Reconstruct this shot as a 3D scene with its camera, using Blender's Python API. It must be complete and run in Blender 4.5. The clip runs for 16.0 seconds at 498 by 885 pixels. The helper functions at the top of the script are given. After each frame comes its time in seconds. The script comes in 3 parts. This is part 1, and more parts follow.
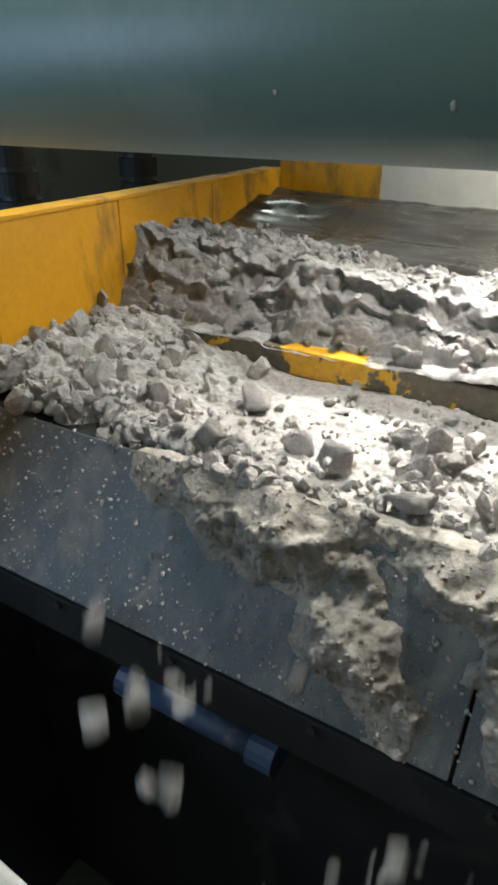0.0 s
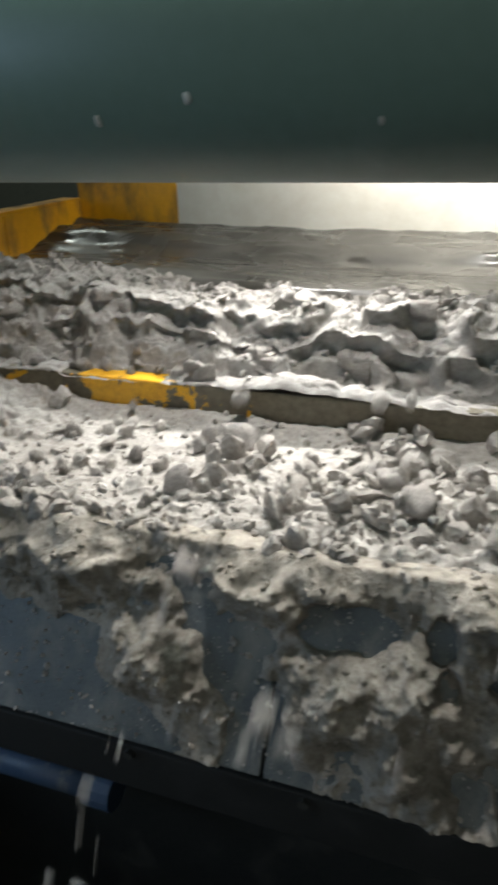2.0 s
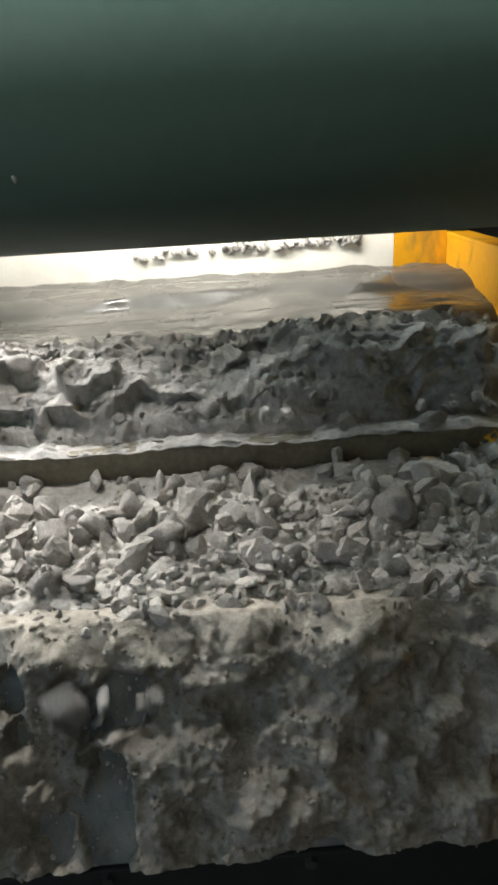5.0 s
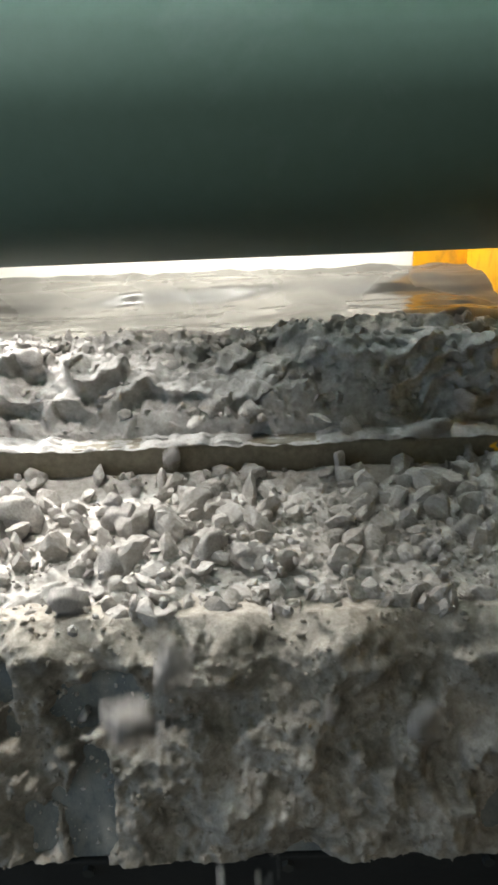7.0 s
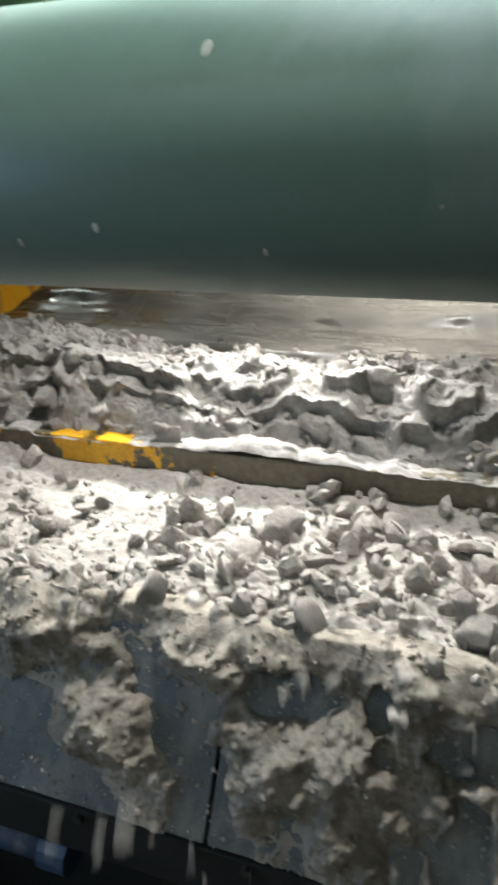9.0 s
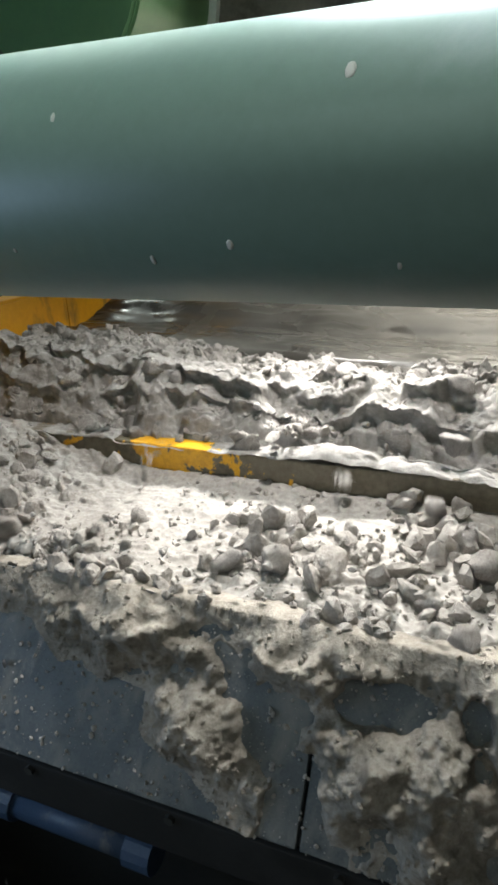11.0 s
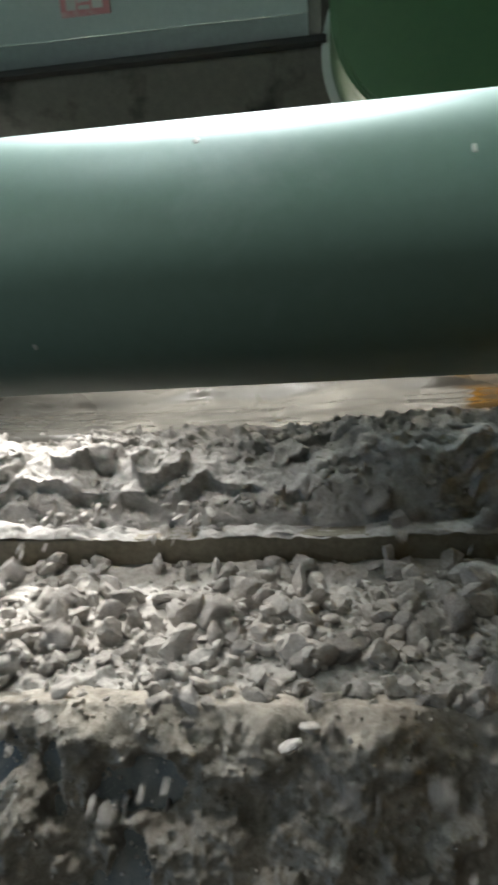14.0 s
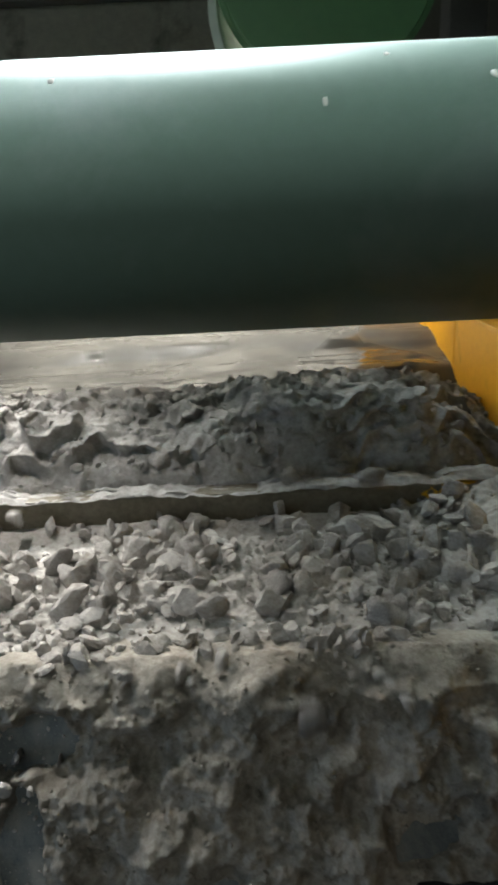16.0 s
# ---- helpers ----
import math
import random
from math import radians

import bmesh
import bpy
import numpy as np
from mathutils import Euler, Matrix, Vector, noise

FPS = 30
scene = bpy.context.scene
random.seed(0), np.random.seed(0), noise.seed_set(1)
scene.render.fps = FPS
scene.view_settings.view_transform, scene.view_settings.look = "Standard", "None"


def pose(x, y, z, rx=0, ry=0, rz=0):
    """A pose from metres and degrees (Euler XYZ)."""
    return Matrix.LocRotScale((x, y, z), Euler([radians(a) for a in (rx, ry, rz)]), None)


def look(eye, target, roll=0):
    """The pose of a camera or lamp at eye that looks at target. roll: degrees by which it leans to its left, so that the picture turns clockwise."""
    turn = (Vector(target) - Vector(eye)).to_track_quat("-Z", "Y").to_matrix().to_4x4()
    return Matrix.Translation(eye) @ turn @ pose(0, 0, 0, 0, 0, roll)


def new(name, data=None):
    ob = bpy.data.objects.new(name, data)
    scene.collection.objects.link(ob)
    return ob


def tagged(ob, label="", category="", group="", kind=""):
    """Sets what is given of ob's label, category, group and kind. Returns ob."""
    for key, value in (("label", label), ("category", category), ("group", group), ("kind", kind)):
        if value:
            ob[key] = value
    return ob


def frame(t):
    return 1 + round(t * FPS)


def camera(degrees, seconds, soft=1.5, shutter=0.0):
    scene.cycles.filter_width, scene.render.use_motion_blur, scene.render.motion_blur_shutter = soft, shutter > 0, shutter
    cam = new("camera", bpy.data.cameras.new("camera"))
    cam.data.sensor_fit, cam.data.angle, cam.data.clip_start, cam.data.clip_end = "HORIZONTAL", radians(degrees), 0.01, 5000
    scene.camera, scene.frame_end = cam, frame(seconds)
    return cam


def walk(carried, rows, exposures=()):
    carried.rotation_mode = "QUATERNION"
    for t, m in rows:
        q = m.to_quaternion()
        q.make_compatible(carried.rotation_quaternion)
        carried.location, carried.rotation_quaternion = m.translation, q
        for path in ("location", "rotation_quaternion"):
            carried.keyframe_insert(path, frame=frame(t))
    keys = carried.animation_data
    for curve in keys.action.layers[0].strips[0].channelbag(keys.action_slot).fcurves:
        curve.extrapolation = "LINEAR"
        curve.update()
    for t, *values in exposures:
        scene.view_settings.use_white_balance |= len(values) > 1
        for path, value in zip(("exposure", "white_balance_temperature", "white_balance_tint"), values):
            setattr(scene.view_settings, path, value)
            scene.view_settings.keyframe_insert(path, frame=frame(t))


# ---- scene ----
cam = camera(40.9, 16.0, soft=3.1, shutter=0.6)
# seconds, place, yaw, pitch, roll
PATH = [
    (0, 0.862, -0.672, 0.870, 31.63, -27.69, -0.09),
    (0.5, 0.887, -0.632, 0.871, 31.36, -28.53, -2.84),
    (1, 0.923, -0.625, 0.883, 28.10, -27.90, -3.77),
    (1.5, 0.943, -0.615, 0.860, 24.48, -26.82, -2.99),
    (2, 0.996, -0.628, 0.856, 19.22, -25.53, -1.54),
    (2.5, 1.046, -0.626, 0.868, 14.87, -24.88, -2.23),
    (3, 1.116, -0.613, 0.859, 11.58, -25.16, -3.06),
    (3.5, 1.203, -0.608, 0.858, 9.34, -25.48, -3.68),
    (4, 1.295, -0.608, 0.862, 6.68, -23.95, -3.95),
    (4.5, 1.330, -0.624, 0.878, 1.32, -23.90, -3.95),
    (4.7, 1.332, -0.626, 0.872, -1.70, -22.75, -3.30),
    (7, 1.387, -0.621, 0.894, 0.86, -23.65, -2.38),
    (7.5, 1.288, -0.609, 0.900, 8.40, -23.03, -1.37),
    (8, 1.202, -0.602, 0.904, 13.81, -23.86, -0.72),
    (8.5, 1.133, -0.609, 0.908, 15.94, -24.20, -0.65),
    (9, 1.079, -0.622, 0.914, 19.09, -22.13, -1.23),
    (9.2, 1.063, -0.629, 0.917, 20.18, -21.66, -1.70),
    (11.3, 1.020, -0.655, 0.923, 23.58, -21.41, -2.63),
    (12.5, 1.246, -0.623, 0.920, 14.73, -20.54, -3.60),
    (13, 1.294, -0.656, 0.930, 11.44, -19.17, -3.62),
    (13.5, 1.391, -0.687, 0.921, 11.03, -15.58, -3.02),
    (14, 1.459, -0.675, 0.940, 8.08, -16.33, -4.3),
    (14.5, 1.471, -0.679, 0.933, 4.80, -17.67, -3.23),
    (15, 1.502, -0.656, 0.895, 4.61, -18.20, -3.90),
    (15.5, 1.503, -0.658, 0.909, 3.60, -19.10, -3.35),
    (16, 1.496, -0.690, 0.926, 0.15, -19.58, -2.80),
]
walk(cam, [(t, pose(x, y, z, 90 + p, 0, a) @ pose(0, 0, 0, 0, 0, r)) for t, x, y, z, a, p, r in PATH],
     [(0, 0.15), (1.0, 0.05), (2.0, -0.2), (2.5, -0.35), (3.5, -0.3), (4.5, -0.2), (6.9, 0.5), (8.0, 0.3), (9.0, 0.1), (11.5, -0.05), (13.0, -0.08), (16, -0.1)])

# ---- plan (metres): x along the discharge lip, y upstream, z up; the lip of the chute is y = z = 0 ----
XL, XR = -0.38, 2.07          # inner faces of the yellow side walls
EDGE = (0.17, 0.268)          # y, z of the front edge of the apron
BAR_Y, BAR_TOP = 0.62, 0.347  # front face and top of the cross bar
TUBE_Y, TUBE_Z, TUBE_R = -0.016, 0.931, 0.123
BACK_Y = 1.56
RIM = 0.622                   # top of the side walls
LAMP = (0.72, 0.62, 1.75)

# ---- world and light ----
world = bpy.data.worlds.new("hall_air")
scene.world = world
world.use_nodes = True
world.node_tree.nodes["Background"].inputs[0].default_value = (0.55, 0.75, 0.8, 1)
world.node_tree.nodes["Background"].inputs[1].default_value = 0.02


def area_lamp(name, at, to, size, size_y, watts, colour, spread=180):
    data = bpy.data.lights.new(name, "AREA")
    data.shape, data.size, data.size_y, data.energy, data.color = "RECTANGLE", size, size_y, watts, colour
    data.spread = radians(spread)
    ob = new(name, data)
    ob.matrix_world = look(at, to)
    return tagged(ob, kind="structure")


flood = bpy.data.lights.new("flood_light", "SPOT")
flood.energy, flood.color, flood.spot_size, flood.spot_blend, flood.shadow_soft_size = 88, (1.0, 0.97, 0.93), radians(92), 1.0, 0.04
tagged(new("flood_light", flood), kind="structure").matrix_world = look(LAMP, (0.50, 0.52, 0.3))
low = bpy.data.lights.new("work_light", "SPOT")
low.energy, low.color, low.spot_size, low.spot_blend, low.shadow_soft_size = 150, (1.0, 0.97, 0.93), radians(80), 1.0, 0.03
tagged(new("work_light", low), kind="structure").matrix_world = look((0.52, 1.22, 1.14), (0.76, 0.14, 0.27))
area_lamp("wall_light", (1.25, 1.36, 1.00), (1.25, 1.56, 0.90), 1.25, 0.04, 20, (1.0, 0.97, 0.9))
# Added front fill, source unseen; stands for hall light on tube and chute.
area_lamp("hall_fill", (0.8, -1.3, 1.75), (1.0, 0.0, 0.85), 1.4, 0.4, 4.6, (0.90, 1.0, 0.95))
area_lamp("strip_lamp", (0.9, 1.25, 2.35), (0.9, 0.0, 1.0), 2.8, 1.2, 36, (0.84, 0.98, 1.0), 42)
# Bluish fill for the cool light from the left; its source is unseen.
area_lamp("hall_fill", (-1.3, -0.9, 0.7), (0.1, 0.0, 0.0), 1.2, 0.7, 13, (0.50, 0.72, 1.0))

# Added low fill without a lamp there; lifts the chute from the front.
area_lamp("hall_fill", (0.9, -1.2, 0.15), (0.9, 0.05, -0.06), 2.0, 0.3, 0.3, (1.0, 0.98, 0.92), 56)
# Added narrow beam, source unseen: brightens only the top of the tube.
area_lamp("hall_fill", (0.8, -0.24, 2.7), (0.8, -0.12, 1.0), 2.4, 0.3, 2.0, (0.80, 0.97, 1.0), 18)
# Added unseen ceiling fill that lifts the dark hall beyond the left wall.
area_lamp("hall_fill", (-2.2, 3.2, 3.6), (-2.6, 4.2, 0.0), 1.6, 0.4, 60, (0.9, 1.0, 0.92))


# ---- materials ----
def nodes_of(name):
    m = bpy.data.materials.new(name)
    m.use_nodes = True
    nt = m.node_tree
    return m, nt, nt.nodes["Principled BSDF"]


def noise_node(nt, scale, detail=6.0, rough=0.6, warp=0.0):
    co = nt.nodes.new("ShaderNodeTexCoord")
    n = nt.nodes.new("ShaderNodeTexNoise")
    n.inputs["Scale"].default_value, n.inputs["Detail"].default_value = scale, detail
    n.inputs["Roughness"].default_value, n.inputs["Distortion"].default_value = rough, warp
    nt.links.new(co.outputs["Object"], n.inputs["Vector"])
    return n


def ramp(nt, source, stops):
    r = nt.nodes.new("ShaderNodeValToRGB")
    while len(r.color_ramp.elements) < len(stops):
        r.color_ramp.elements.new(0.5)
    for e, (p, c) in zip(r.color_ramp.elements, stops):
        e.position, e.color = p, (*c, 1) if len(c) == 3 else c
    nt.links.new(source, r.inputs[0])
    return r


def mixed(nt, factor, a, b, blend="MIX"):
    x = nt.nodes.new("ShaderNodeMix")
    x.data_type, x.blend_type = "RGBA", blend
    if isinstance(factor, (int, float)):
        x.inputs[0].default_value = factor
    else:
        nt.links.new(factor, x.inputs[0])
    for slot, val in ((6, a), (7, b)):
        if isinstance(val, tuple):
            x.inputs[slot].default_value = (*val, 1)
        else:
            nt.links.new(val, x.inputs[slot])
    return x.outputs[2]


def bumped(nt, bsdf, sources, strength, distance):
    last = None
    for src, k in sources:
        b = nt.nodes.new("ShaderNodeBump")
        b.inputs["Strength"].default_value, b.inputs["Distance"].default_value = strength * k, distance
        nt.links.new(src, b.inputs["Height"])
        if last:
            nt.links.new(last.outputs[0], b.inputs["Normal"])
        last = b
    nt.links.new(last.outputs[0], bsdf.inputs["Normal"])


def clay(name, light, dark, rough=0.92, big=9, fine=120, bump=0.6, wet=None, grain=0.6):
    m, nt, p = nodes_of(name)
    a, b = noise_node(nt, big, 5, 0.6, 0.4), noise_node(nt, fine, 8, 0.7)
    c1 = ramp(nt, a.outputs[0], [(0.32, dark), (0.62, light)])
    c2 = ramp(nt, b.outputs[0], [(0.3, (grain + 0.02, grain, grain - 0.02)), (0.65, (1, 1, 1))])
    col = mixed(nt, 1.0, c1.outputs[0], c2.outputs[0], "MULTIPLY")
    info = nt.nodes.new("ShaderNodeObjectInfo")
    tone = ramp(nt, info.outputs["Random"], [(0.0, (0.8, 0.79, 0.78)), (1.0, (1, 1, 1))])
    nt.links.new(mixed(nt, 1.0, col, tone.outputs[0], "MULTIPLY"), p.inputs["Base Color"])
    p.inputs["Roughness"].default_value = rough
    p.inputs["Specular IOR Level"].default_value = 0.25
    if wet:
        w = ramp(nt, noise_node(nt, wet[0], 4, 0.55, 0.8).outputs[0], [(0.38, (wet[1],) * 3), (0.62, (wet[2],) * 3)])
        nt.links.new(w.outputs[0], p.inputs["Roughness"])
        p.inputs["Specular IOR Level"].default_value = 0.45
    bumped(nt, p, ((a.outputs[0], 0.5), (b.outputs[0], 1.0)), bump, 0.006)
    return m


def painted(name, colour, worn, under, rough, scale=4.0, lo=0.55, hi=0.68, streak=(1, 1, 1), bump=0.15, metal=0.0, rough_under=0.9):
    """Paint with worn or dirty patches."""
    m, nt, p = nodes_of(name)
    co = nt.nodes.new("ShaderNodeTexCoord")
    mp = nt.nodes.new("ShaderNodeMapping")
    mp.inputs["Scale"].default_value = streak
    nt.links.new(co.outputs["Object"], mp.inputs[0])
    a, b = noise_node(nt, scale, 8, 0.65, 0.3), noise_node(nt, scale * 14, 6, 0.7)
    nt.links.new(mp.outputs[0], a.inputs["Vector"])
    base = mixed(nt, ramp(nt, b.outputs[0], [(0.35, (0, 0, 0)), (0.75, (1, 1, 1))]).outputs[0], colour, worn)
    mask = ramp(nt, a.outputs[0], [(lo, (0, 0, 0)), (hi, (1, 1, 1))])
    nt.links.new(mixed(nt, mask.outputs[0], base, under), p.inputs["Base Color"])
    rr = ramp(nt, a.outputs[0], [(lo, (rough,) * 3), (hi, (rough_under,) * 3)])
    nt.links.new(rr.outputs[0], p.inputs["Roughness"])
    p.inputs["Metallic"].default_value = metal
    bumped(nt, p, ((b.outputs[0], 1.0), (a.outputs[0], 0.6)), bump, 0.003)
    return m


CLAY = clay("dry_clay", (0.64, 0.615, 0.585), (0.48, 0.46, 0.43), bump=1.0)
LUMP = clay("broken_clay", (0.68, 0.65, 0.62), (0.50, 0.48, 0.45), big=1.1, fine=12, bump=1.3, grain=0.5)
CLAY_BED = clay("packed_clay", (0.55, 0.53, 0.50), (0.40, 0.38, 0.355), big=6, fine=90, bump=0.5)
CLAY_PILE = clay("moist_clay", (0.49, 0.475, 0.455), (0.33, 0.32, 0.305), big=7, fine=70, bump=0.8)
CLAY_CAKE = clay("caked_clay", (0.53, 0.49, 0.43), (0.27, 0.25, 0.215), big=14, fine=110, bump=1.0)
MUD = clay("wet_mud", (0.13, 0.127, 0.116), (0.055, 0.053, 0.047), rough=0.4, big=2.4, fine=24, bump=0.07, grain=0.82, wet=(4.5, 0.05, 0.5))
SPLASHED = clay("splashed_white_plate", (0.82, 0.80, 0.74), (0.66, 0.63, 0.56), rough=0.7, big=2.5, fine=22, bump=0.12, grain=0.9)
YELLOW = painted("yellow_paint", (0.84, 0.41, 0.010), (0.74, 0.34, 0.008), (0.15, 0.11, 0.055), 0.45, 4.2, 0.54, 0.68, (1.0, 1.0, 0.40), 0.1)


def bar_paint():
    """Yellow paint left on the end of the bar, worn off and muddy along it."""
    m, nt, p = nodes_of("worn_yellow_paint")
    co = nt.nodes.new("ShaderNodeTexCoord")
    sep = nt.nodes.new("ShaderNodeSeparateXYZ")
    nt.links.new(co.outputs["Object"], sep.inputs[0])
    span = nt.nodes.new("ShaderNodeMapRange")
    span.inputs["From Min"].default_value, span.inputs["From Max"].default_value = XL, XR
    nt.links.new(sep.outputs["X"], span.inputs["Value"])
    wear = ramp(nt, span.outputs[0], [(0.0, (0.40,) * 3), (0.2, (0.39,) * 3), (0.225, (0.42,) * 3), (0.23, (0.62,) * 3), (0.30, (0.60,) * 3), (0.315, (0.44,) * 3), (0.40, (0.42,) * 3), (0.5, (0.2,) * 3), (0.90, (0.2,) * 3), (0.93, (0.5,) * 3), (1.0, (0.4,) * 3)])
    n = noise_node(nt, 13, 6, 0.6, 0.5)
    add = nt.nodes.new("ShaderNodeMath")
    add.operation = "ADD"
    nt.links.new(wear.outputs[0], add.inputs[0])
    nt.links.new(n.outputs[0], add.inputs[1])
    mask = ramp(nt, add.outputs[0], [(0.98, (0, 0, 0)), (1.0, (1, 1, 1))])
    f = noise_node(nt, 60, 6, 0.7)
    mud = ramp(nt, f.outputs[0], [(0.3, (0.085, 0.07, 0.042)), (0.7, (0.17, 0.145, 0.10))])
    yel = ramp(nt, f.outputs[0], [(0.3, (0.60, 0.28, 0.008)), (0.6, (0.82, 0.44, 0.012))])
    nt.links.new(mixed(nt, mask.outputs[0], mud.outputs[0], yel.outputs[0]), p.inputs["Base Color"])
    p.inputs["Roughness"].default_value = 0.45
    bumped(nt, p, ((f.outputs[0], 1.0), (mask.outputs[0], 0.5)), 0.35, 0.003)
    return m


YELLOW_BAR = bar_paint()
GREEN = painted("dark_green_paint", (0.185, 0.265, 0.215), (0.20, 0.285, 0.235), (0.30, 0.36, 0.33), 0.45, 5, 0.52, 0.80, (1, 1, 1), 0.04, rough_under=0.5)
GREEN.node_tree.nodes["Principled BSDF"].inputs["Specular IOR Level"].default_value = 0.4
GREEN.node_tree.nodes["Principled BSDF"].inputs["Coat Weight"].default_value = 0.02
GREEN.node_tree.nodes["Principled BSDF"].inputs["Coat Roughness"].default_value = 0.22
DRUM_GREEN = painted("green_paint", (0.075, 0.17, 0.075), (0.065, 0.15, 0.07), (0.1, 0.16, 0.09), 0.45, 4, 0.58, 0.8, bump=0.05)
STEEL = painted("blued_steel", (0.085, 0.10, 0.108), (0.14, 0.16, 0.165), (0.27, 0.27, 0.25), 0.42, 16, 0.48, 0.70, (1, 1, 0.45), 0.5, 0.2)
DUSTY = painted("dusty_steel", (0.10, 0.095, 0.08), (0.14, 0.13, 0.11), (0.035, 0.034, 0.03), 0.7, 5, 0.5, 0.62, bump=0.2)
DARK = painted("dark_steel", (0.018, 0.02, 0.019), (0.03, 0.03, 0.028), (0.05, 0.047, 0.04), 0.6, 6, bump=0.2)
RUBBER = painted("black_rubber", (0.008, 0.009, 0.009), (0.014, 0.014, 0.013), (0.02, 0.02, 0.019), 0.7, 8, bump=0.2)
BLUE = painted("blue_paint", (0.045, 0.08, 0.145), (0.07, 0.11, 0.18), (0.24, 0.25, 0.25), 0.4, 12, 0.55, 0.7)
PALE = painted("pale_green_sheet", (0.52, 0.58, 0.54), (0.45, 0.52, 0.48), (0.60, 0.63, 0.60), 0.35, 5, bump=0.06)
GREY_SHEET = painted("dull_green_sheet", (0.30, 0.345, 0.325), (0.25, 0.29, 0.27), (0.40, 0.43, 0.41), 0.4, 5, bump=0.06)
PINK = painted("faded_red_paint", (0.72, 0.30, 0.30), (0.68, 0.28, 0.28), (0.75, 0.62, 0.58), 0.5, 8)
HALL = painted("hall_concrete", (0.10, 0.105, 0.085), (0.08, 0.085, 0.07), (0.06, 0.06, 0.05), 0.9, 2, bump=0.3)


# ---- mesh helpers ----
def part(name, bm, material, parent=None, label="", smooth=False):
    me = bpy.data.meshes.new(name)
    bm.to_mesh(me)
    bm.free()
    me.materials.append(material)
    if smooth:
        me.polygons.foreach_set("use_smooth", [True] * len(me.polygons))
    ob = new(name, me)
    if parent:
        ob.parent = parent
    return tagged(ob, label) if label else ob


def sheet(name, co, nu, nv, material, parent=None, label="", keep=None, smooth=True):
    """A grid of nu x nv points as one mesh; keep: which faces stay."""
    idx = np.arange(nu * nv).reshape(nu, nv)
    f = np.stack([idx[:-1, :-1], idx[1:, :-1], idx[1:, 1:], idx[:-1, 1:]], -1).reshape(-1, 4)
    if keep is not None:
        f = f[keep.reshape(-1)]
    used, inv = np.unique(f, return_inverse=True)
    me = bpy.data.meshes.new(name)
    me.from_pydata(co.reshape(-1, 3)[used].tolist(), [], inv.reshape(-1, 4).tolist())
    me.materials.append(material)
    if smooth:
        me.polygons.foreach_set("use_smooth", [True] * len(me.polygons))
    ob = new(name, me)
    if parent:
        ob.parent = parent
    return tagged(ob, label) if label else ob


def box(bm, x0, x1, y0, y1, z0, z1, bevel=0.0, m=None):
    mat = Matrix.LocRotScale(((x0 + x1) / 2, (y0 + y1) / 2, (z0 + z1) / 2), None, (x1 - x0, y1 - y0, z1 - z0))
    made = bmesh.ops.create_cube(bm, size=1, matrix=(m @ mat) if m else mat)["verts"]
    if bevel:
        edges = list({e for v in made for e in v.link_edges})
        bmesh.ops.bevel(bm, geom=edges, offset=bevel, segments=2, affect="EDGES", profile=0.6)
    return bm


def boxed(name, dims, material, parent=None, bevel=0.004, label="", m=None):
    return part(name, box(bmesh.new(), *dims, bevel, m), material, parent, label)


def rod(bm, a, b, radius, seg=24, caps=True):
    a, b = Vector(a), Vector(b)
    m = Matrix.Translation((a + b) / 2) @ (b - a).to_track_quat("Z", "Y").to_matrix().to_4x4()
    bmesh.ops.create_cone(bm, cap_ends=caps, segments=seg, radius1=radius, radius2=radius, depth=(b - a).length, matrix=m)
    return bm


def empty(name, label, category, kind="", at=(0, 0, 0), group=""):
    ob = new(name)
    ob.location = at
    return tagged(ob, label, category, group, kind)


# lattice noise on numpy arrays
LATTICE = np.random.RandomState(7).rand(64, 64, 64)


def vnoise(p):
    i = np.floor(p).astype(int)
    f = p - i
    f = f * f * f * (f * (f * 6 - 15) + 10)
    out = 0
    for dx in (0, 1):
        for dy in (0, 1):
            for dz in (0, 1):
                w = (f[..., 0] if dx else 1 - f[..., 0]) * (f[..., 1] if dy else 1 - f[..., 1]) * (f[..., 2] if dz else 1 - f[..., 2])
                out = out + w * LATTICE[(i[..., 0] + dx) % 64, (i[..., 1] + dy) % 64, (i[..., 2] + dz) % 64]
    return out * 2 - 1


def fbm(x, y, z, scale, octaves=4, gain=0.5):
    p = np.stack(np.broadcast_arrays(x, y, z), -1) * scale + 17.3
    total, a = 0, 1.0
    for k in range(octaves):
        total = total + a * vnoise(p * (2.03 ** k) + 5.1 * k)
        a *= gain
    return total


def smooth(a, b, x):
    t = np.clip((x - a) / (b - a), 0, 1)
    return t * t * (3 - 2 * t)


